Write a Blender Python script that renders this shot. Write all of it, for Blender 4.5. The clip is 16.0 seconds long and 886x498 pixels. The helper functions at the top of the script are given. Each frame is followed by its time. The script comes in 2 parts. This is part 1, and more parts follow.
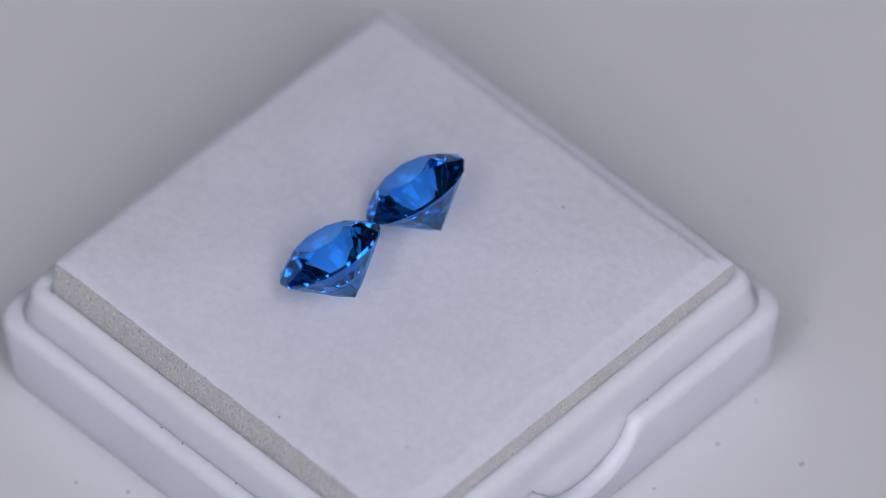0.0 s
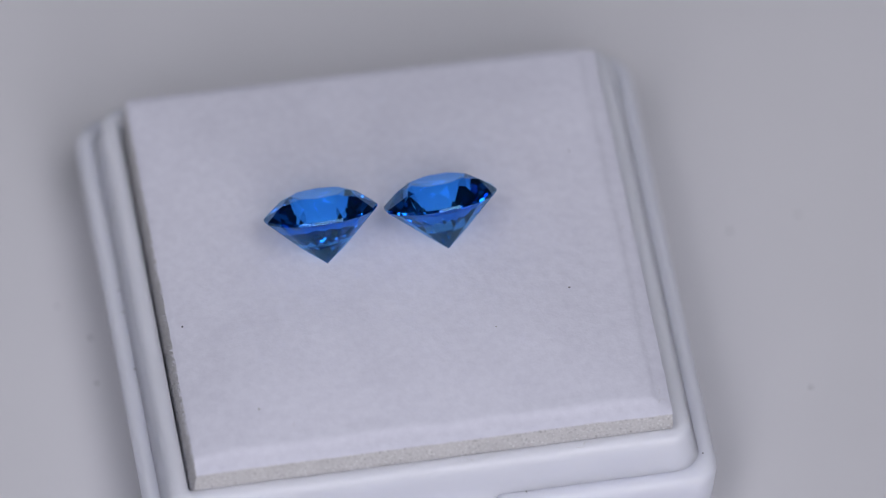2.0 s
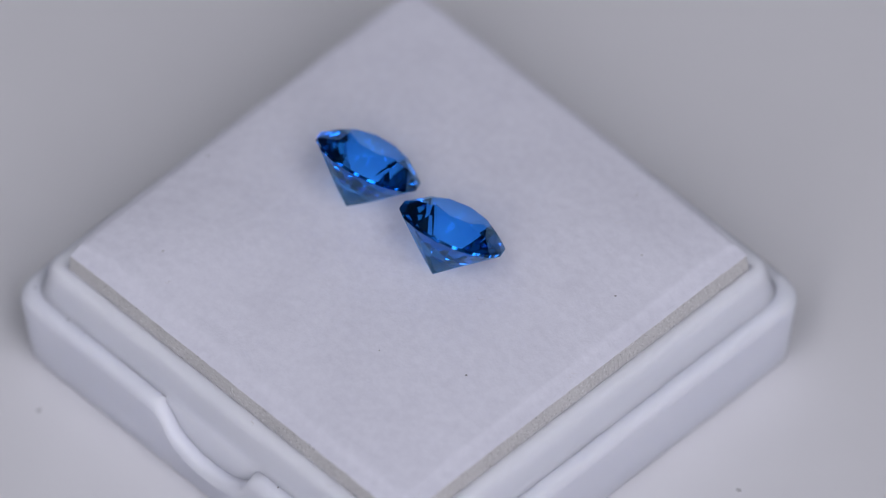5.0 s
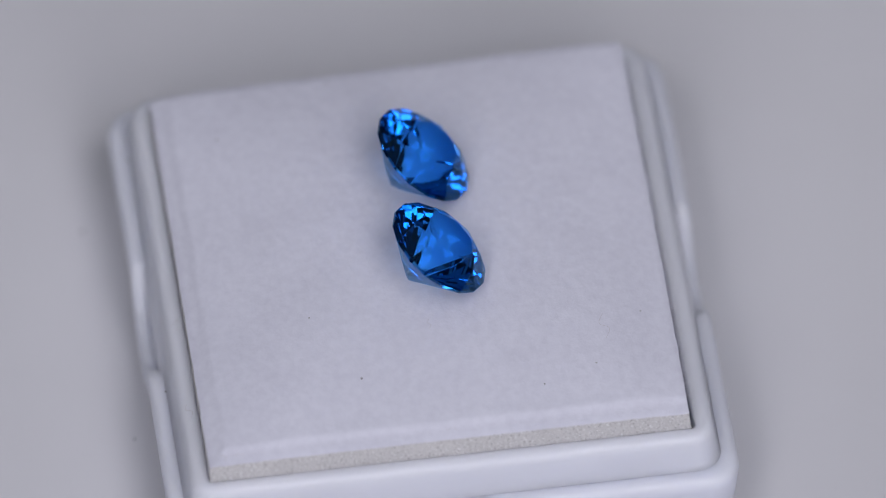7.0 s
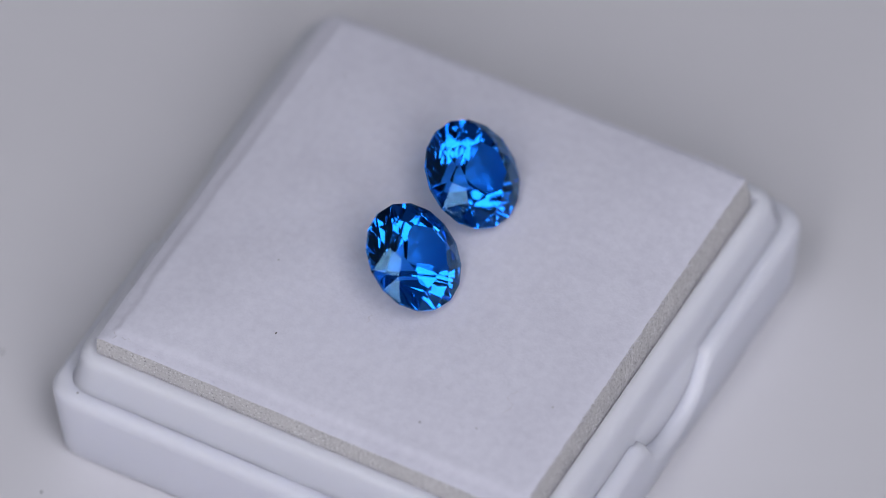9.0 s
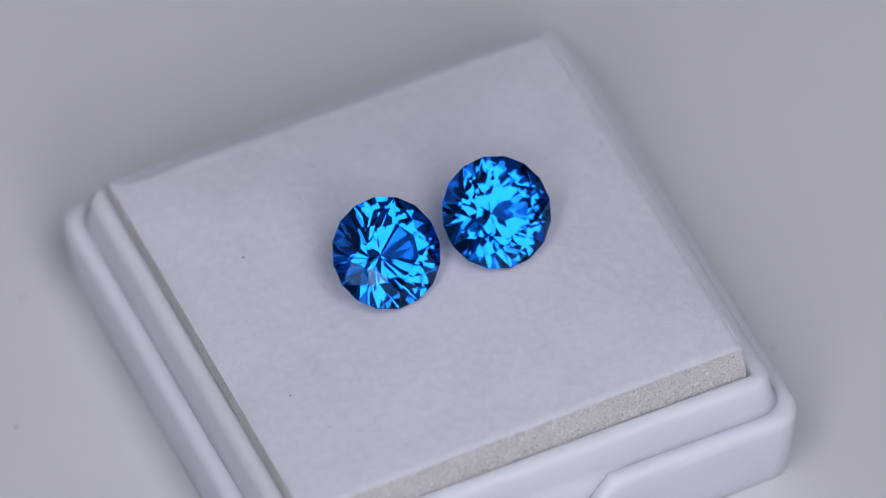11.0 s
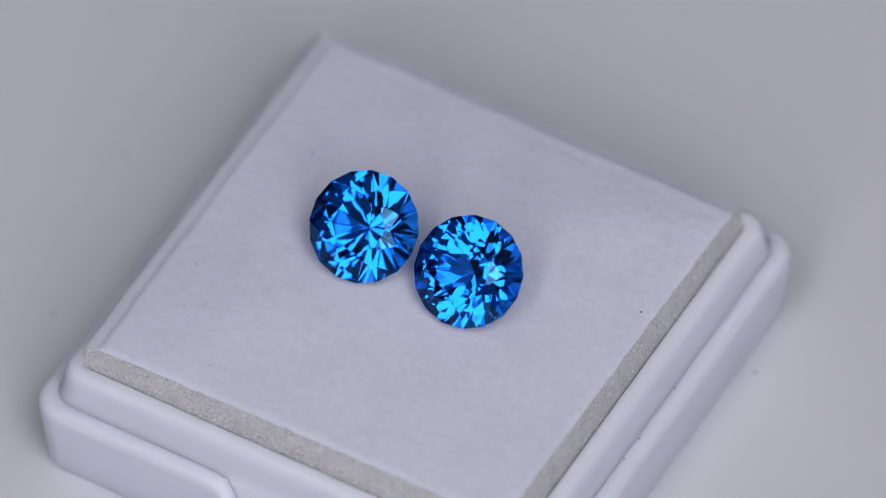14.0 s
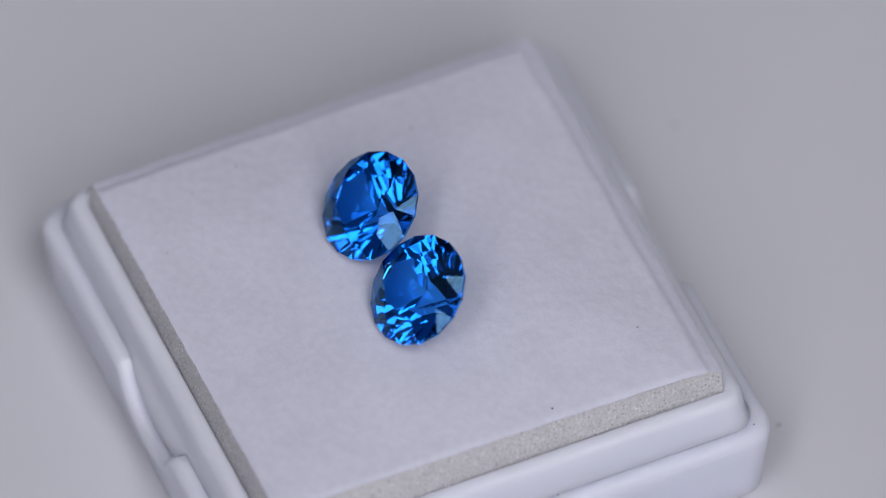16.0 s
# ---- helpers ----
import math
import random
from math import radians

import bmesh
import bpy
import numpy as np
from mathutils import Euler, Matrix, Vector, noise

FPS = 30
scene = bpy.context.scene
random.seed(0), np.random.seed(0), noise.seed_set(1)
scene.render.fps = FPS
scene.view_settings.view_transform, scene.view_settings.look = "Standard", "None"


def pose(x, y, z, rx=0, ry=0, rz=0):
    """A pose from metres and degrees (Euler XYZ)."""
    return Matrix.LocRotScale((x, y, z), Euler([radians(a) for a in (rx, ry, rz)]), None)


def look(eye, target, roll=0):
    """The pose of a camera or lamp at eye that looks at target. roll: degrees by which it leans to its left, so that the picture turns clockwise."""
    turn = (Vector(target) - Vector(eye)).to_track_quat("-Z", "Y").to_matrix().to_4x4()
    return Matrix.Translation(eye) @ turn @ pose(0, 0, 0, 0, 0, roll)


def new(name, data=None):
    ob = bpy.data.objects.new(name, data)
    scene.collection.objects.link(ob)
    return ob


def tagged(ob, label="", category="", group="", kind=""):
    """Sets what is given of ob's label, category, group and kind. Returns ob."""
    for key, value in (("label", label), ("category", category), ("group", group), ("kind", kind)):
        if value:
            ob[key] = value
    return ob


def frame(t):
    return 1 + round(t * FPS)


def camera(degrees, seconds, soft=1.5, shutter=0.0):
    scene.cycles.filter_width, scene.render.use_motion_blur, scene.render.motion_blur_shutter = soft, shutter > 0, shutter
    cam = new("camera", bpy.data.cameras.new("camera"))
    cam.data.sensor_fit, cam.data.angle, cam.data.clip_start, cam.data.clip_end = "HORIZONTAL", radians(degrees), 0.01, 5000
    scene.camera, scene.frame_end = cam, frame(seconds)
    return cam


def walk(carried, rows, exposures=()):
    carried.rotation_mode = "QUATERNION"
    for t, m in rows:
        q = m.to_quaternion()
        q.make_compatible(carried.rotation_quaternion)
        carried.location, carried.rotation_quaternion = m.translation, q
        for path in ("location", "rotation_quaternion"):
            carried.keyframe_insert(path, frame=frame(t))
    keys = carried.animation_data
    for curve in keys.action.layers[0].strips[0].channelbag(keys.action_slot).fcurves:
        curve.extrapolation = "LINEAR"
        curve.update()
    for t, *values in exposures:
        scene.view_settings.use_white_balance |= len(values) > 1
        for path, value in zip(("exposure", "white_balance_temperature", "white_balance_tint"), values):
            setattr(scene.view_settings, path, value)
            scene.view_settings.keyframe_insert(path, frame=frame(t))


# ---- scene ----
MM = 0.001
RATE = -18.256           # degrees per second, clockwise seen from above
BOX_ANGLE = 44.728       # the box's heading on the turntable at the start
BOX_AT = (-1.026 * MM, -0.077 * MM)

# ---- camera: stands still on its tripod over the turntable ----
cam = camera(3.354, 16.0, soft=0.65, shutter=0.0)
cam.data.dof.use_dof = True
cam.data.dof.focus_distance = 0.7967
cam.data.dof.aperture_fstop = 20.0
EYE = Vector((0, -511.15, 624.37)) * MM
TILT, TURN = radians(50.255), radians(0.202)
AIM = EYE + Vector((math.sin(TURN) * math.cos(TILT), math.cos(TURN) * math.cos(TILT), -math.sin(TILT)))
CAM_POSE = look(EYE, AIM, -0.886)
walk(cam, [(0.0, CAM_POSE), (16.0, CAM_POSE)], exposures=[(0.0, 0.0), (16.0, 0.0)])

# ---- light: a dim room with a wide fill lamp added above; two tall panels stand beside the lens ----
world = bpy.data.worlds.new("room_light")
scene.world = world
world.use_nodes = True
world.node_tree.nodes["Background"].inputs[0].default_value = (0.9, 0.93, 1.0, 1)
world.node_tree.nodes["Background"].inputs[1].default_value = 0.05


def area_lamp(name, eye, target, width, height, watts, colour):
    data = bpy.data.lights.new(name, "AREA")
    data.shape, data.size, data.size_y = "RECTANGLE", width, height
    data.energy, data.color = watts, colour
    ob = new(name, data)
    ob.matrix_world = look(eye, target)
    return ob


# unseen fill lamp, added to soften the shade around the box
area_lamp("ceiling_fill", (0, 0, 1.7), (0, 0, 0), 3.0, 3.0, 3.3, (0.74, 0.84, 1.0))


# ---- materials ----
def material(name):
    m = bpy.data.materials.new(name)
    m.use_nodes = True
    nt = m.node_tree
    return m, nt, nt.nodes["Principled BSDF"]


def add_noise(nt, scale, detail=3.0, rough=0.6):
    coord = nt.nodes.get("coord") or nt.nodes.new("ShaderNodeTexCoord")
    coord.name = "coord"
    n = nt.nodes.new("ShaderNodeTexNoise")
    n.inputs["Scale"].default_value, n.inputs["Detail"].default_value, n.inputs["Roughness"].default_value = scale, detail, rough
    nt.links.new(coord.outputs["Object"], n.inputs["Vector"])
    return n


def ramp(nt, fac, stops):
    r = nt.nodes.new("ShaderNodeValToRGB")
    e = r.color_ramp.elements
    e[0].position, e[0].color = stops[0][0], (*stops[0][1], 1)
    e[1].position, e[1].color = stops[-1][0], (*stops[-1][1], 1)
    for p, c in stops[1:-1]:
        x = e.new(p)
        x.color = (*c, 1)
    nt.links.new(fac, r.inputs["Fac"])
    return r


def bump(nt, bsdf, height, strength, distance, previous=None):
    b = nt.nodes.new("ShaderNodeBump")
    b.inputs["Strength"].default_value, b.inputs["Distance"].default_value = strength, distance
    nt.links.new(height, b.inputs["Height"])
    if previous:
        nt.links.new(previous.outputs[0], b.inputs["Normal"])
    nt.links.new(b.outputs[0], bsdf.inputs["Normal"])
    return b


def plain(name, colour, rough=0.5, grain=400.0, spread=0.08, relief=0.0):
    m, nt, bsdf = material(name)
    n = add_noise(nt, grain)
    lo = tuple(c * (1 - spread) for c in colour)
    hi = tuple(min(1, c * (1 + spread)) for c in colour)
    r = ramp(nt, n.outputs["Fac"], [(0.3, lo), (0.7, hi)])
    nt.links.new(r.outputs[0], bsdf.inputs["Base Color"])
    bsdf.inputs["Roughness"].default_value = rough
    if relief:
        bump(nt, bsdf, n.outputs["Fac"], 0.5, relief)
    return m


def plastic_material():
    m, nt, bsdf = material("moulded_white_plastic")
    big = add_noise(nt, 90.0, 2.0)
    r = ramp(nt, big.outputs["Fac"], [(0.3, (0.72, 0.74, 0.83)), (0.7, (0.75, 0.765, 0.85))])
    nt.links.new(r.outputs[0], bsdf.inputs["Base Color"])
    bsdf.inputs["Roughness"].default_value = 0.42
    bsdf.inputs["Subsurface Weight"].default_value = 0.9
    bsdf.inputs["Subsurface Radius"].default_value = (1.0, 1.0, 1.0)
    bsdf.inputs["Subsurface Scale"].default_value = 0.0016
    fine = add_noise(nt, 5000.0, 2.0)
    bump(nt, bsdf, fine.outputs["Fac"], 0.15, 0.00002)
    return m


def felt_material():
    m, nt, bsdf = material("white_felted_film")
    blotch = add_noise(nt, 330.0, 4.0, 0.6)
    tuft = add_noise(nt, 2100.0, 3.0, 0.6)
    fine = add_noise(nt, 6000.0, 3.0)
    r = ramp(nt, blotch.outputs["Fac"], [(0.25, (0.688, 0.688, 0.775)), (0.5, (0.725, 0.727, 0.815)), (0.75, (0.745, 0.747, 0.835))])
    mottle = ramp(nt, tuft.outputs["Fac"], [(0.35, (0.94, 0.938, 0.945)), (0.65, (1.0, 1.0, 1.0))])
    mix = nt.nodes.new("ShaderNodeMix")
    mix.data_type, mix.blend_type = "RGBA", "MULTIPLY"
    mix.inputs[0].default_value = 1.0
    nt.links.new(r.outputs[0], mix.inputs[6])
    nt.links.new(mottle.outputs[0], mix.inputs[7])
    nt.links.new(mix.outputs[2], bsdf.inputs["Base Color"])
    bsdf.inputs["Roughness"].default_value = 0.95
    bsdf.inputs["Specular IOR Level"].default_value = 0.15
    bsdf.inputs["Sheen Weight"].default_value = 0.15
    b = bump(nt, bsdf, blotch.outputs["Fac"], 0.07, 0.0004)
    b = bump(nt, bsdf, tuft.outputs["Fac"], 0.11, 0.00018, b)
    bump(nt, bsdf, fine.outputs["Fac"], 0.3, 0.00005, b)
    return m


def foam_material():
    m, nt, bsdf = material("cut_foam")
    n = add_noise(nt, 7000.0, 2.0, 0.65)
    big = add_noise(nt, 900.0, 3.0)
    r = ramp(nt, n.outputs["Fac"], [(0.31, (0.30, 0.285, 0.28)), (0.39, (0.66, 0.645, 0.635)), (0.60, (0.70, 0.685, 0.675)), (0.67, (0.95, 0.95, 0.95))])
    tint = ramp(nt, big.outputs["Fac"], [(0.3, (0.90, 0.90, 0.90)), (0.7, (1.0, 1.0, 1.0))])
    mix = nt.nodes.new("ShaderNodeMix")
    mix.data_type, mix.blend_type = "RGBA", "MULTIPLY"
    mix.inputs[0].default_value = 1.0
    nt.links.new(r.outputs[0], mix.inputs[6])
    nt.links.new(tint.outputs[0], mix.inputs[7])
    nt.links.new(mix.outputs[2], bsdf.inputs["Base Color"])
    bsdf.inputs["Roughness"].default_value = 0.7
    bump(nt, bsdf, n.outputs["Fac"], 0.7, 0.0001)
    return m


def platter_material():
    m, nt, bsdf = material("white_platter_paint")
    big = add_noise(nt, 35.0, 4.0)
    r = ramp(nt, big.outputs["Fac"], [(0.3, (0.655, 0.65, 0.675)), (0.7, (0.70, 0.695, 0.72))])
    nt.links.new(r.outputs[0], bsdf.inputs["Base Color"])
    bsdf.inputs["Roughness"].default_value = 0.6
    fine = add_noise(nt, 1800.0, 3.0)
    bump(nt, bsdf, fine.outputs["Fac"], 0.15, 0.00003)
    return m


def gem_material():
    """Clear blue crystal: every passage and inner reflection takes out some red and green; the polish adds a colourless glint."""
    m, nt, bsdf = material("blue_sapphire")
    nt.nodes.remove(bsdf)
    glass = nt.nodes.new("ShaderNodeBsdfGlass")
    glass.inputs["Color"].default_value = (0.28, 0.65, 0.985, 1)
    glass.inputs["IOR"].default_value = 1.77
    glass.inputs["Roughness"].default_value = 0.0
    gloss = nt.nodes.new("ShaderNodeBsdfGlossy")
    gloss.inputs["Color"].default_value = (1, 1, 1, 1)
    gloss.inputs["Roughness"].default_value = 0.0
    mix = nt.nodes.new("ShaderNodeMixShader")
    graze = nt.nodes.new("ShaderNodeLayerWeight")
    steep = nt.nodes.new("ShaderNodeMath")
    steep.operation = "POWER"
    steep.inputs[1].default_value = 5.0
    lift = nt.nodes.new("ShaderNodeMath")
    lift.operation = "MULTIPLY_ADD"
    lift.inputs[1].default_value, lift.inputs[2].default_value = 0.35, 0.0
    nt.links.new(graze.outputs["Facing"], steep.inputs[0])
    nt.links.new(steep.outputs[0], lift.inputs[0])
    nt.links.new(lift.outputs[0], mix.inputs[0])
    nt.links.new(glass.outputs[0], mix.inputs[1])
    nt.links.new(gloss.outputs[0], mix.inputs[2])
    # a trace of blue diffuse stands in for light in the darkest facets
    blue_lift = nt.nodes.new("ShaderNodeBsdfDiffuse")
    blue_lift.inputs["Color"].default_value = (0.02, 0.25, 0.75, 1)
    lifted = nt.nodes.new("ShaderNodeMixShader")
    lifted.inputs[0].default_value = 0.008
    nt.links.new(mix.outputs[0], lifted.inputs[1])
    nt.links.new(blue_lift.outputs[0], lifted.inputs[2])
    nt.links.new(lifted.outputs[0], nt.nodes["Material Output"].inputs["Surface"])
    return m


PLASTIC, FELT, FOAM, PLATTER, GEM = plastic_material(), felt_material(), foam_material(), platter_material(), gem_material()
DUST = plain("dark_dust", (0.05, 0.045, 0.04), 0.9)
GREY_DUST = plain("grey_dust", (0.40, 0.40, 0.41), 0.9)
FIBRE = plain("grey_fibre", (0.52, 0.50, 0.51), 0.8)
GLOW, _nt, _b = material("light_panel_diffuser")
_b.inputs["Base Color"].default_value = (0.9, 0.9, 0.9, 1)
_b.inputs["Emission Color"].default_value = (0.995, 0.985, 1.085, 1)
_b.inputs["Emission Strength"].default_value = 4.35
BODY = plain("dark_plastic", (0.06, 0.06, 0.065), 0.45, 900.0, 0.15, 0.00002)
WALL = plain("wall_paint", (0.18, 0.18, 0.19), 0.9, 6.0, 0.05)
WOOD = plain("table_laminate", (0.45, 0.44, 0.43), 0.6, 25.0, 0.08)

# ---- helpers of this scene ----
RIDERS = []              # what turns with the platter, with its pose on it at the start


def part(name, bm, mat, parent=None, label="", smooth=False):
    me = bpy.data.meshes.new(name)
    bm.normal_update()
    bm.to_mesh(me)
    bm.free()
    me.materials.append(mat)
    for p in me.polygons:
        p.use_smooth = smooth
    ob = new(name, me)
    ob.parent = parent
    if label:
        tagged(ob, label)
    return ob


def ride(ob, m):
    ob.matrix_basis = m
    RIDERS.append((ob, m))
    return ob


BOX_POSE = pose(*BOX_AT, 0, 0, 0, BOX_ANGLE)


def box_mesh(bm, x0, x1, y0, y1, z0, z1):
    vs = [bm.verts.new((x, y, z)) for z in (z0, z1) for x, y in ((x0, y0), (x1, y0), (x1, y1), (x0, y1))]
    for f in ((3, 2, 1, 0), (4, 5, 6, 7), (0, 1, 5, 4), (1, 2, 6, 5), (2, 3, 7, 6), (3, 0, 4, 7)):
        bm.faces.new([vs[i] for i in f])


def square_loop(half, radius, per_side=48, per_corner=8):
    """Points of a square with rounded corners, anticlockwise."""
    pts = []
    for k in range(4):
        a = k * math.pi / 2
        c, s = math.cos(a), math.sin(a)
        side = [(half, -half + radius + (2 * half - 2 * radius) * i / per_side) for i in range(per_side)]
        corner = [(half - radius + radius * math.cos(b), half - radius + radius * math.sin(b))
                  for b in (math.pi / 2 * i / per_corner for i in range(per_corner))]
        pts += [(x * c - y * s, x * s + y * c) for x, y in side + corner]
    return pts


def rings(bm, levels, drop=None):
    """Skin between rounded squares; levels: half width, corner radius, height (mm), whether the scoop lowers it."""
    rows = []
    for half, radius, z, scooped in levels:
        row = []
        for x, y in square_loop(half, radius):
            dz = drop(x, y) * scooped if drop else 0
            row.append(bm.verts.new((x * MM, y * MM, (z - dz) * MM)))
        rows.append(row)
    n = len(rows[0])
    for a, b in zip(rows, rows[1:]):
        for i in range(n):
            bm.faces.new((a[i], a[(i + 1) % n], b[(i + 1) % n], b[i]))
    return rows


# ---- room ----
def room():
    bm = bmesh.new()
    box_mesh(bm, -2.1, 2.1, -2.1, 2.1, -0.85, -0.80)
    tagged(part("floor", bm, WALL), "plain grey floor of the room", "floor", kind="structure")
    bm = bmesh.new()
    box_mesh(bm, -2.1, 2.1, -2.1, 2.1, 1.75, 1.80)
    tagged(part("ceiling", bm, WALL), "plain grey painted ceiling", "ceiling", kind="structure")
    for name, b in (("wall_north", (-2.1, 2.1, 2.0, 2.1)), ("wall_south", (-2.1, 2.1, -2.1, -2.0)),
                    ("wall_east", (2.0, 2.1, -2.0, 2.0)), ("wall_west", (-2.1, -2.0, -2.0, 2.0))):
        bm = bmesh.new()
        box_mesh(bm, *b, -0.80, 1.75)
        tagged(part(name, bm, WALL), "plain grey painted wall", "wall", kind="structure")


def work_table():
    top = tagged(new("work_table"), "plain grey laminate work table under the turntable", "table")
    top.location = (0, 0, -0.80)
    bm = bmesh.new()
    box_mesh(bm, -0.7, 0.7, -0.45, 0.45, 0.735, 0.765)
    bmesh.ops.bevel(bm, geom=bm.edges[:], offset=0.004, segments=2, affect="EDGES")
    part("tabletop", bm, WOOD, top)
    for x in (-0.62, 0.62):
        for y in (-0.38, 0.38):
            bm = bmesh.new()
            box_mesh(bm, x - 0.025, x + 0.025, y - 0.025, y + 0.025, 0.0, 0.735)
            part("leg", bm, BODY, top)


def lathe(bm, profile, n=96):
    rows = [[bm.verts.new((r * math.cos(2 * math.pi * i / n), r * math.sin(2 * math.pi * i / n), z)) for i in range(n)] for r, z in profile]
    for a, b in zip(rows, rows[1:]):
        for i in range(n):
            bm.faces.new((a[i], a[(i + 1) % n], b[(i + 1) % n], b[i]))
    bm.faces.new(rows[0][::-1])
    bm.faces.new(rows[-1])


def turntable():
    table = tagged(new("turntable"), "white turntable with dusty painted platter, turning slowly clockwise", "turntable")
    table.location = (0, 0, -0.035)
    bm = bmesh.new()
    lathe(bm, [(0.075, 0.0), (0.078, 0.002), (0.078, 0.022), (0.074, 0.026)])
    part("base_body", bm, BODY, table, "dark plastic motor base")
    bm = bmesh.new()
    lathe(bm, [(0.012, 0.026), (0.012, 0.029)], 32)
    part("spindle", bm, BODY, table)
    bm = bmesh.new()
    lathe(bm, [(0.094, -0.006), (0.096, -0.005), (0.096, -0.001), (0.095, 0.0)])
    disc = part("platter", bm, PLATTER, table, "matt white painted platter")
    ride(disc, pose(0, 0, 0.035))


def rod(bm, p, q, r, n=16):
    d = Vector(q) - Vector(p)
    turn = d.to_track_quat("Z", "Y").to_matrix()
    rows = [[bm.verts.new(Vector(e) + turn @ Vector((r * math.cos(2 * math.pi * i / n), r * math.sin(2 * math.pi * i / n), 0))) for i in range(n)] for e in (p, q)]
    for i in range(n):
        bm.faces.new((rows[0][i], rows[0][(i + 1) % n], rows[1][(i + 1) % n], rows[1][i]))
    bm.faces.new(rows[0][::-1])
    bm.faces.new(rows[1])


def light_panel(side, middle, w, h):
    """Tall flat lamp beside the lens, facing the turntable, on a floor stand; side: -1 or 1; its middle's distance from the lens and its half sizes."""
    lamp = tagged(new("light_panel"), "tall flat white light panel on a dark floor stand", "light panel", group="light panels beside the lens")
    lamp.matrix_world = pose(side * middle, -0.96, -0.80)
    at = lamp.matrix_world.inverted() @ CAM_POSE @ pose(side * middle, 0, 0.004)
    bm = bmesh.new()
    bm.faces.new([bm.verts.new(p) for p in ((-w, -h, 0), (-w, h, 0), (w, h, 0), (w, -h, 0))])
    part("diffuser", bm, GLOW, lamp, "white glowing diffuser").matrix_local = at
    bm = bmesh.new()
    box_mesh(bm, -w - 0.006, w + 0.006, -h - 0.006, h + 0.006, 0.002, 0.035)
    bmesh.ops.bevel(bm, geom=bm.edges[:], offset=0.003, segments=2, affect="EDGES")
    part("housing", bm, BODY, lamp).matrix_local = at
    bm = bmesh.new()
    lathe(bm, [(0.15, 0.0), (0.155, 0.004), (0.155, 0.014), (0.02, 0.022)], 48)
    part("foot", bm, BODY, lamp)
    bm = bmesh.new()
    rod(bm, (0, 0, 0.018), (0, 0, 1.50), 0.014)
    part("pole", bm, BODY, lamp)
    bm = bmesh.new()
    rod(bm, (0, 0, 1.46), at @ Vector((0, -0.05, 0.034)), 0.011)
    part("arm", bm, BODY, lamp)


# ---- the gem box ----
def scoop(x, y):
    """Finger scoops in the ledge, on the two y sides."""
    d = abs(x + 0.12) / 3.35
    if abs(y) < 13 or d >= 1.06:
        return 0.0
    lip = min(1.0, (1.06 - d) / 0.16)
    return 2.3 * max(0.0, 1 - min(1.0, d) ** 2.2) ** 0.55 * lip * lip * (3 - 2 * lip)


def gem_box():
    box = tagged(new("gem_box"), "square white plastic gem box base with stepped rim and finger scoops", "gem box")
    bm = bmesh.new()
    rows = rings(bm, [(14.56, 1.3, 0.0, 0), (14.68, 1.4, 0.22, 0), (14.86, 1.6, 2.0, 0), (15.08, 1.7, 4.4, 1), (15.07, 1.7, 4.62, 1), (15.0, 1.65, 4.83, 1),
                      (14.86, 1.6, 4.99, 1), (14.68, 1.5, 5.07, 1), (14.5, 1.4, 5.08, 1), (13.8, 1.2, 5.08, 1)], scoop)
    bm.faces.new(rows[0][::-1])
    part("base_tray", bm, PLASTIC, box, smooth=True)
    bm = bmesh.new()
    rows = rings(bm, [(14.1, 1.34, 0.8, 0), (14.25, 1.36, 1.9, 0), (14.3, 1.38, 4.95, 1), (14.17, 1.35, 5.11, 1), (14.07, 1.32, 5.26, 1), (13.99, 1.3, 5.5, 1), (13.95, 1.3, 5.8, 1), (13.9, 1.3, 6.35, 0), (13.84, 1.28, 6.75, 0), (13.76, 1.2, 6.98, 0), (13.62, 1.1, 7.13, 0), (13.44, 0.9, 7.2, 0), (13.2, 0.5, 7.21, 0),
                      (12.97, 0.3, 7.17, 0), (12.87, 0.22, 7.05, 0), (12.83, 0.2, 1.2, 0)])
    bm.faces.new(rows[-1])
    part("raised_rim", bm, PLASTIC, box, smooth=True)
    ride(box, BOX_POSE)


FX0, FX1, FY0, FY1 = -12.44, 12.86, -12.86, 12.52


def foam_height(x, y):
    m = (abs(x) ** 10 + abs(y) ** 10) ** 0.1
    edge = 8.55 + 0.57 * max(0, (y - x) / 24.5) ** 0.75
    z, low = edge + (9.735 - 0.015 * x - edge) * max(0, 1 - (m / 13.3) ** 2.5) ** 1.1, 0.0
    # the film rolls down along two sides, behind a faint ridge
    for d, dip in ((FX1 - x, 0.07), (y - FY0, 0.15)):
        wave = 0.14 * noise.noise(Vector((x * 0.35, y * 0.35, 3.0)))
        s = min(1, max(0, (d - 0.55 - wave) / 0.55))
        s = s * s * (3 - 2 * s)
        low = max(low, 0.02 * (1 - min(1, d / 5.0)) + 0.12 * (1 - s) + dip * max(0, 1 - d / 0.8) + 0.05 * max(0, 1 - d / 0.3) ** 2
                  - 0.055 * math.exp(-((d - 1.12 - wave) / 0.24) ** 2))
    for d in (x - FX0, FY1 - y):
        low = max(low, 0.10 * max(0, 1 - d / 0.4) ** 2)
    return (z - low + 0.04 * noise.noise(Vector((x * 0.3, y * 0.3, 0))) + 0.02 * noise.noise(Vector((x * 1.3, y * 1.3, 5)))
            + 0.010 * noise.noise(Vector((x * 3.1, y * 3.1, 2))))


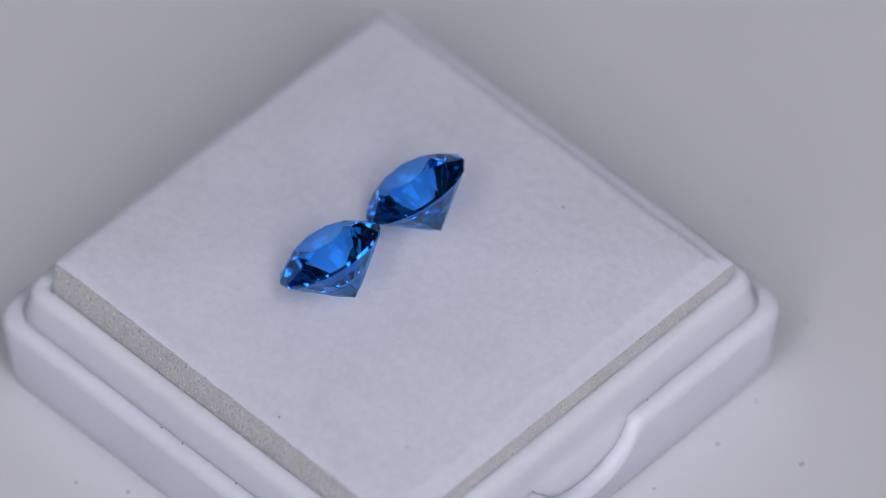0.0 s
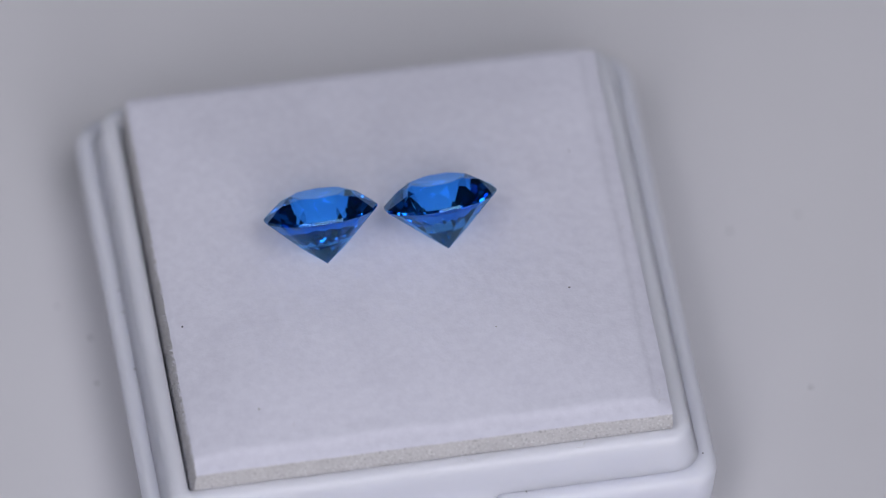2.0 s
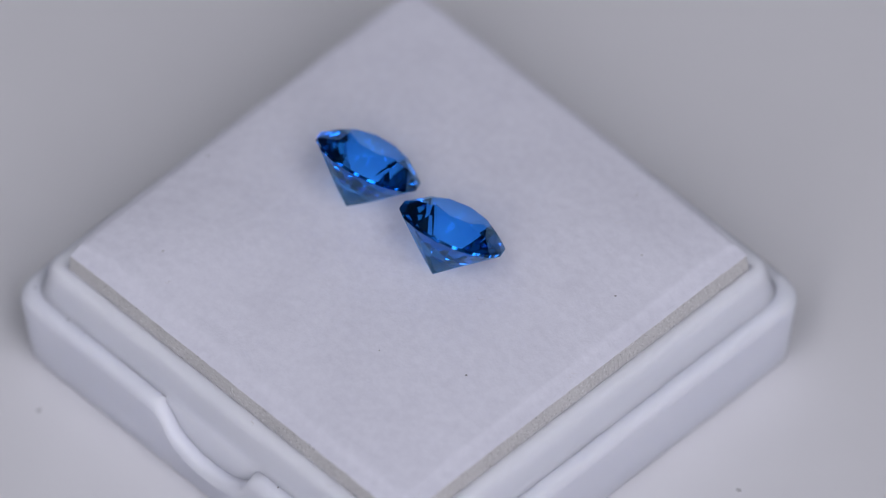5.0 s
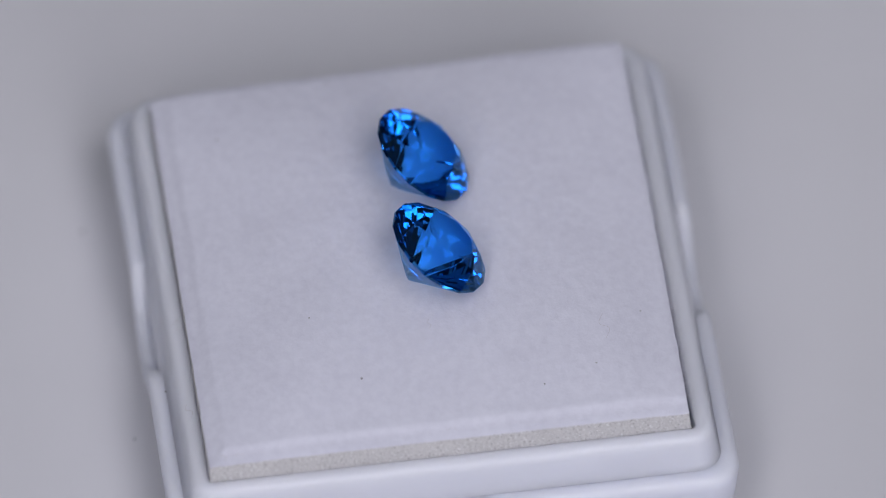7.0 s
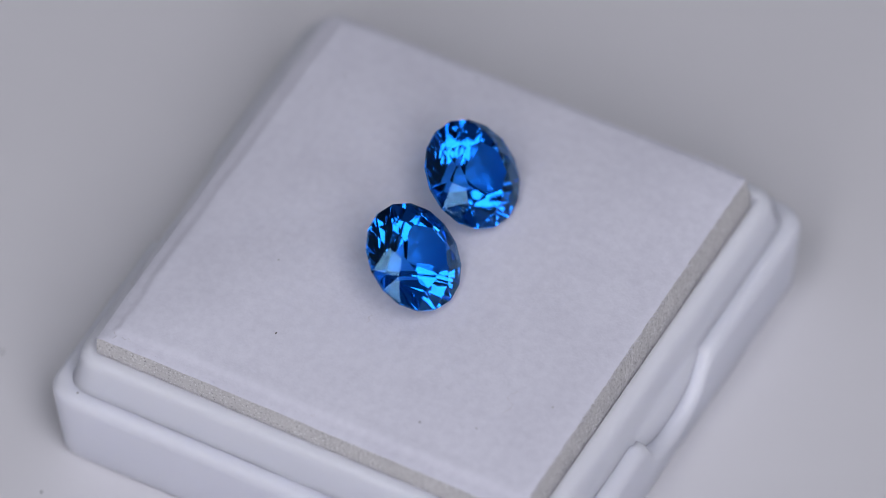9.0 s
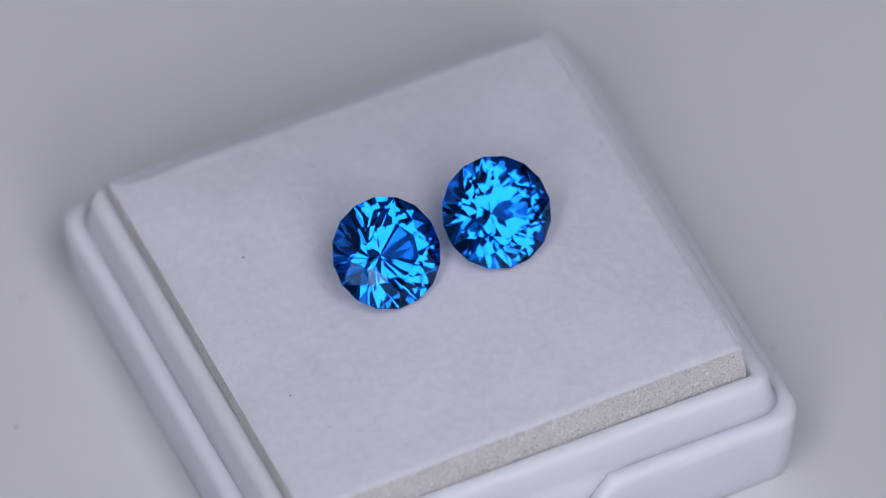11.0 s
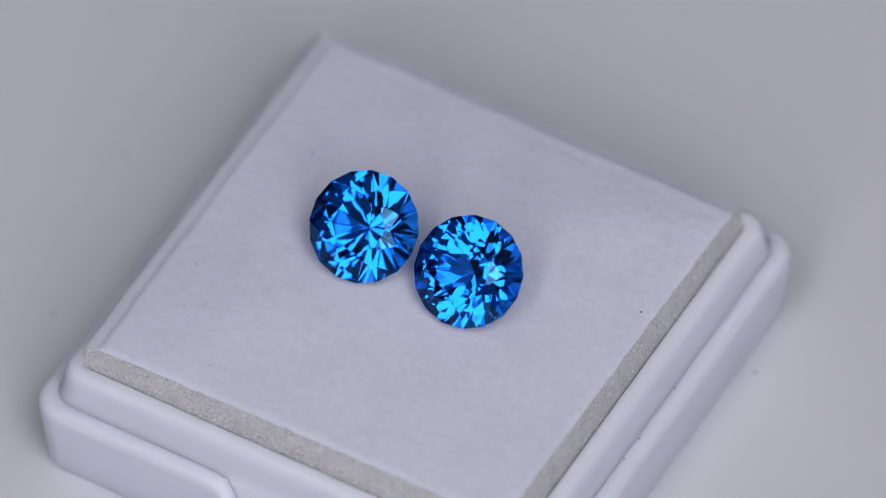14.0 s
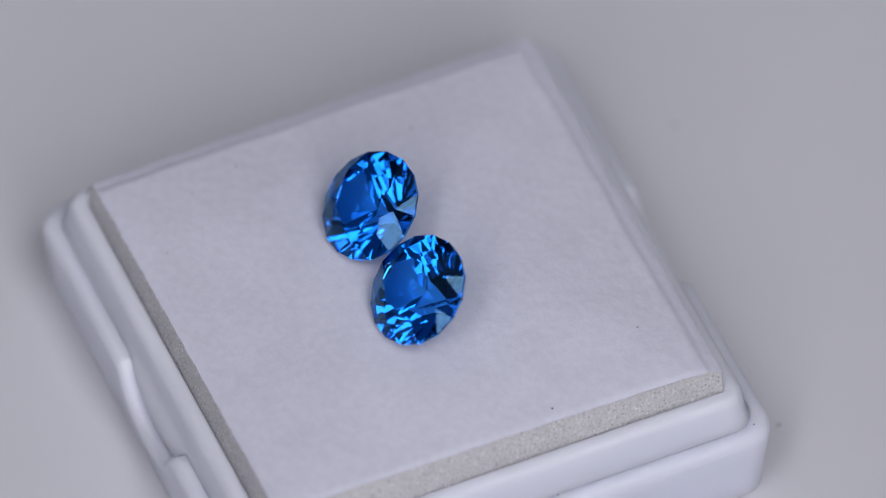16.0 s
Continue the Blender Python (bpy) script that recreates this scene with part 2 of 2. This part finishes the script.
def foam_pad():
    pad = tagged(new("foam_pad"), "white felted foam pad with cut grainy edges, set in the box", "foam pad")
    n = 170
    bm = bmesh.new()
    grid = []
    for j in range(n + 1):
        row = []
        for i in range(n + 1):
            u, v = i / n, j / n
            x, y = FX0 + (FX1 - FX0) * u, FY0 + (FY1 - FY0) * v
            z = foam_height(x, y)
            # slightly ragged cut edges
            if i in (0, n):
                x += 0.035 * noise.noise(Vector((y * 1.1, i, 9)))
            if j in (0, n):
                y += 0.035 * noise.noise(Vector((x * 1.1, j, 7)))
            row.append(bm.verts.new((x * MM, y * MM, z * MM)))
        grid.append(row)
    for j in range(n):
        for i in range(n):
            bm.faces.new((grid[j][i], grid[j][i + 1], grid[j + 1][i + 1], grid[j + 1][i]))
    edge = [tuple(w.co) for w in grid[0][:-1]] + [tuple(r[-1].co) for r in grid[:-1]] + [tuple(w.co) for w in grid[-1][:0:-1]] + [tuple(r[0].co) for r in grid[:0:-1]]
    part("felt_top", bm, FELT, pad, "smooth white felted top", smooth=True)
    bm = bmesh.new()
    levels = 26
    rows = []
    for k in range(levels + 1):
        row = []
        for i, (x, y, z) in enumerate(edge):
            f = (k / levels) ** 1.6
            nx = 1 if x > 12.5 * MM else -1 if x < -12.1 * MM else 0
            ny = 1 if y > 12.1 * MM else -1 if y < -12.5 * MM else 0
            low = z + (1.2 * MM - z) * f
            # foam flared out low down, a shape added to lighten the gap by the rim
            flare = min(1, (z - low) / max(1e-6, z - 6.3 * MM))
            grain = 0.045 * noise.noise(Vector((x, y, low)) * 5200) + 0.03 * noise.noise(Vector((x, y, low)) * 2300)
            grain = (grain * min(1, 6 * f) - 0.02 * (k > 0)) * MM
            wx = (0.27 if nx < 0 else 0.03) * flare * MM + grain
            wy = (0.22 if ny > 0 else 0.03) * flare * MM + grain
            row.append(bm.verts.new((x + nx * wx, y + ny * wy, low)))
        rows.append(row)
    m = len(edge)
    for a, b in zip(rows, rows[1:]):
        for i in range(m):
            bm.faces.new((b[i], b[(i + 1) % m], a[(i + 1) % m], a[i]))
    part("cut_edge", bm, FOAM, pad, "grainy beige cut foam edge")
    # loose fibres along the cut film
    bm = bmesh.new()
    rnd = random.Random(5)
    for k in range(800):
        t = rnd.uniform(-12.2, 12.2)
        side = rnd.random()
        if side < 0.45:
            p, d = Vector((FX0 + 0.02, t, 0)), Vector((-1, rnd.uniform(-1, 1), rnd.uniform(-0.3, 0.5)))
        elif side < 0.75:
            p, d = Vector((t, FY1 - 0.02, 0)), Vector((rnd.uniform(-1, 1), 1, rnd.uniform(-0.3, 0.5)))
        elif side < 0.88:
            p, d = Vector((FX1 - 0.25, t, 0)), Vector((0.6, rnd.uniform(-1, 1), 0.3))
        else:
            p, d = Vector((t, FY0 + 0.25, 0)), Vector((rnd.uniform(-1, 1), -0.6, 0.3))
        p.z = foam_height(p.x, p.y) - 0.01
        q = p + d.normalized() * rnd.uniform(0.06, 0.26)
        rod(bm, p * MM, q * MM, 0.009 * MM, 4)
    tagged(part("edge_fuzz", bm, FELT, pad, "fine white fibres along the cut film"), kind="stuff")
    ride(pad, BOX_POSE)


# ---- gemstones ----
def cut_stone(planes, size=5.0):
    """Grinds a block by planes, each (normal, point) in mm: what lies outside is taken off. Convex, so each cut leaves one flat facet."""
    bm = bmesh.new()
    box_mesh(bm, -size, size, -size, size, -size, size)
    for n, p in planes:
        bmesh.ops.bisect_plane(bm, geom=bm.verts[:] + bm.edges[:] + bm.faces[:], dist=1e-6, plane_co=p, plane_no=n, clear_outer=True)
        rim = [e for e in bm.edges if e.is_boundary]
        if rim:
            bmesh.ops.contextual_create(bm, geom=rim)
        bmesh.ops.dissolve_degenerate(bm, dist=1e-5, edges=bm.edges[:])
    bmesh.ops.recalc_face_normals(bm, faces=bm.faces[:])
    return bm


def gem_planes(radius, table, crown, girdle, seed, main_angle, star_angle, half_angle, pav_angle, low_angle, tip_angle, tip_depth, split):
    """Facets of a round brilliant with an extra ring of facets about the point."""
    rnd = random.Random(seed)
    g, out = girdle / 2, []

    def facet(azimuth, angle, r, z, up, loose=0.5):
        az, an = radians(azimuth + rnd.uniform(-loose, loose)), radians(angle + rnd.uniform(-loose, loose))
        d = Vector((math.cos(az), math.sin(az), 0))
        out.append((d * math.sin(an) + Vector((0, 0, up * math.cos(an))), d * r + Vector((0, 0, z))))

    for i in range(16):
        facet(22.5 * i + 11.25, 90, radius * math.cos(math.pi / 16), 0, 1, 0.0)
    out.append((Vector((0, 0, 1)), Vector((0, 0, g + crown))))
    for i in range(8):
        facet(45 * i, main_angle, radius, g, 1)
        facet(45 * i + 22.5, star_angle, radius * table, g + crown, 1)
    for i in range(16):
        facet(22.5 * i + 11.25, half_angle, radius * math.cos(math.pi / 16), g, 1)
        facet(22.5 * i + 11.25, low_angle, radius * math.cos(math.pi / 16), -g, -1)
    for i in range(16 if split else 8):
        facet((22.5 if split else 45) * i, pav_angle, radius, -g, -1)
    for i in range(8):
        facet(45 * i + 22.5, tip_angle, 0, -g - tip_depth, -1, 0.3)
    return out


def gemstone(centre, tilt, heading, spin, shape, label):
    """centre: middle of the girdle in the box's space, mm; the axis leans by tilt towards heading (degrees in the box's space)."""
    whole = cut_stone(gem_planes(**shape))
    gem = tagged(new("gemstone"), label, "gemstone", group="matched pair of blue gemstones")
    for name, test in (("table_facet", lambda z: z > 0.999), ("crown", lambda z: 0.1 < z <= 0.999), ("girdle", lambda z: abs(z) <= 0.1), ("pavilion", lambda z: z < -0.1)):
        bm = whole.copy()
        bmesh.ops.delete(bm, geom=[f for f in bm.faces if not test(f.normal.z)], context="FACES")
        bmesh.ops.scale(bm, vec=(MM, MM, MM), verts=bm.verts[:])
        facets = part(name, bm, GEM, gem)
        facets.visible_shadow = name != "pavilion"      # the clear crystal lets light through to the foam below
    whole.free()
    turn = pose(0, 0, 0, 0, 0, heading) @ pose(0, 0, 0, 0, tilt, 0) @ pose(0, 0, 0, 0, 0, spin)
    ride(gem, BOX_POSE @ Matrix.Translation(Vector(centre) * MM) @ turn)


# ---- dust ----
def speck(x, y, z, size, mat, label, support):
    bm = bmesh.new()
    bmesh.ops.create_icosphere(bm, subdivisions=1, radius=size * MM)
    for v in bm.verts:
        v.co *= 1 + 0.5 * noise.noise(v.co * 3000 + Vector((x, y, z)))
        v.co.x *= 1.4
        v.co.z *= 0.5
    ob = tagged(new("dust_speck", None), label, "dust", group=support)
    part("grain", bm, mat, ob)
    ride(ob, BOX_POSE @ pose(x * MM, y * MM, (z + size * 0.35) * MM, 0, 0, (x * 77 + y * 31) % 180))


def fibre(x, y, z, length, curl, turn):
    bm = bmesh.new()
    r, n, k = 0.009, 14, 5
    rows = []
    for i in range(n + 1):
        s = i / n - 0.5
        p = Vector((length * s, curl * length * math.sin(3.0 * s) * math.cos(5 * s), 0.025 + 0.05 * length * (0.25 - s * s)))
        rows.append([bm.verts.new((p + Vector((0, r * math.cos(2 * math.pi * q / k), r * math.sin(2 * math.pi * q / k)))) * MM) for q in range(k)])
    for a, b in zip(rows, rows[1:]):
        for q in range(k):
            bm.faces.new((a[q], a[(q + 1) % k], b[(q + 1) % k], b[q]))
    bm.faces.new(rows[0][::-1])
    bm.faces.new(rows[-1])
    ob = tagged(new("lint_fibre"), "tiny curled grey lint fibre lying on white", "lint", group="lint on the gem box")
    part("strand", bm, FIBRE, ob)
    ride(ob, BOX_POSE @ pose(x * MM, y * MM, z * MM, 0, 0, turn))


room()
work_table()
turntable()
light_panel(-1, 0.270, 0.096, 0.44)
light_panel(1, 0.235, 0.163, 0.44)
gem_box()
foam_pad()
STONE_A = dict(radius=3.02, table=0.455, crown=0.98, girdle=0.16, seed=3, main_angle=34.0, star_angle=21.0, half_angle=39.5,
               pav_angle=43.0, low_angle=44.0, tip_angle=39.5, tip_depth=2.68, split=True)
STONE_B = dict(radius=3.01, table=0.455, crown=0.98, girdle=0.16, seed=8, main_angle=34.0, star_angle=21.0, half_angle=39.5,
               pav_angle=41.7, low_angle=42.7, tip_angle=39.8, tip_depth=2.95, split=False)
gemstone((-3.687, 0.729, 11.953), 39.39, 92.66, 15.0 - 22.5, STONE_A, "round brilliant-cut blue sapphire lying tilted on the foam")
gemstone((2.695, 0.699, 11.854), 38.52, 95.88, -12.0 - 22.5, STONE_B, "round brilliant-cut blue sapphire, twin of the other, lying tilted")

for x, y, s in ((10.31, -20.36, 0.13), (3.7, -15.88, 0.12), (11.76, -15.66, 0.1), (8.23, -16.17, 0.12), (-15.94, 0.87, 0.12), (-15.81, 4.06, 0.13), (-17.26, 6.5, 0.11),
                (19.16, 5.66, 0.15), (-15.44, -9.28, 0.12), (21.54, -5.73, 0.13), (-10.96, -16.89, 0.14), (17.63, -13.75, 0.12), (22.97, 6.22, 0.1)):
    speck(x, y, 0, s * 0.85, GREY_DUST, "small grey dust speck on the white platter", "dust on the platter")
for x, y, s in ((8.78, -4.26, 0.06), (10.35, 5.23, 0.05), (-11.75, -3.42, 0.06)):
    speck(x, y, foam_height(x, y), s, DUST, "tiny dark dust speck on the foam", "dust on the foam")
for x, y, s in ((4.51, -6.48, 0.04), (9.4, 8.1, 0.05), (-8.6, -9.7, 0.05), (6.2, 10.9, 0.045)):
    speck(x, y, foam_height(x, y), s, GREY_DUST, "tiny pale grey dust speck on the foam", "dust on the foam")
for x, y, s in ((-14.3, 2.89, 0.05), (-14.25, -2.62, 0.055), (4.82, -14.25, 0.05), (-14.1, -13.98, 0.055), (-11.28, -14.25, 0.06), (-10.03, -14.24, 0.04), (-14.3, 1.31, 0.05), (14.4, -13.23, 0.05)):
    speck(x, y, 5.08, s * 0.8, DUST, "tiny dark dust speck on the plastic ledge", "dust on the gem box")
for x, y, l, c, a in ((7.1, 8.85, 1.5, 0.3, 25), (5.83, -0.29, 0.6, 0.3, 20), (-6.96, -10.88, 0.4, 0.2, 75), (12.27, -0.05, 0.6, 0.5, 100), (12.3, -12.02, 0.6, 0.3, 30), (12.35, -11.31, 0.5, 0.3, 110)):
    fibre(x, y, foam_height(x, y), l, c, a)
fibre(8.04, -13.35, 7.21, 0.8, 0.35, 40)
fibre(1.98, -13.35, 7.21, 0.5, 0.3, 150)


def motions():
    """All that lies on the platter turns with it."""
    times = [0.5 * i for i in range(33)]
    for ob, m in RIDERS:
        walk(ob, [(t, pose(0, 0, 0, 0, 0, RATE * t) @ m) for t in times])


motions()
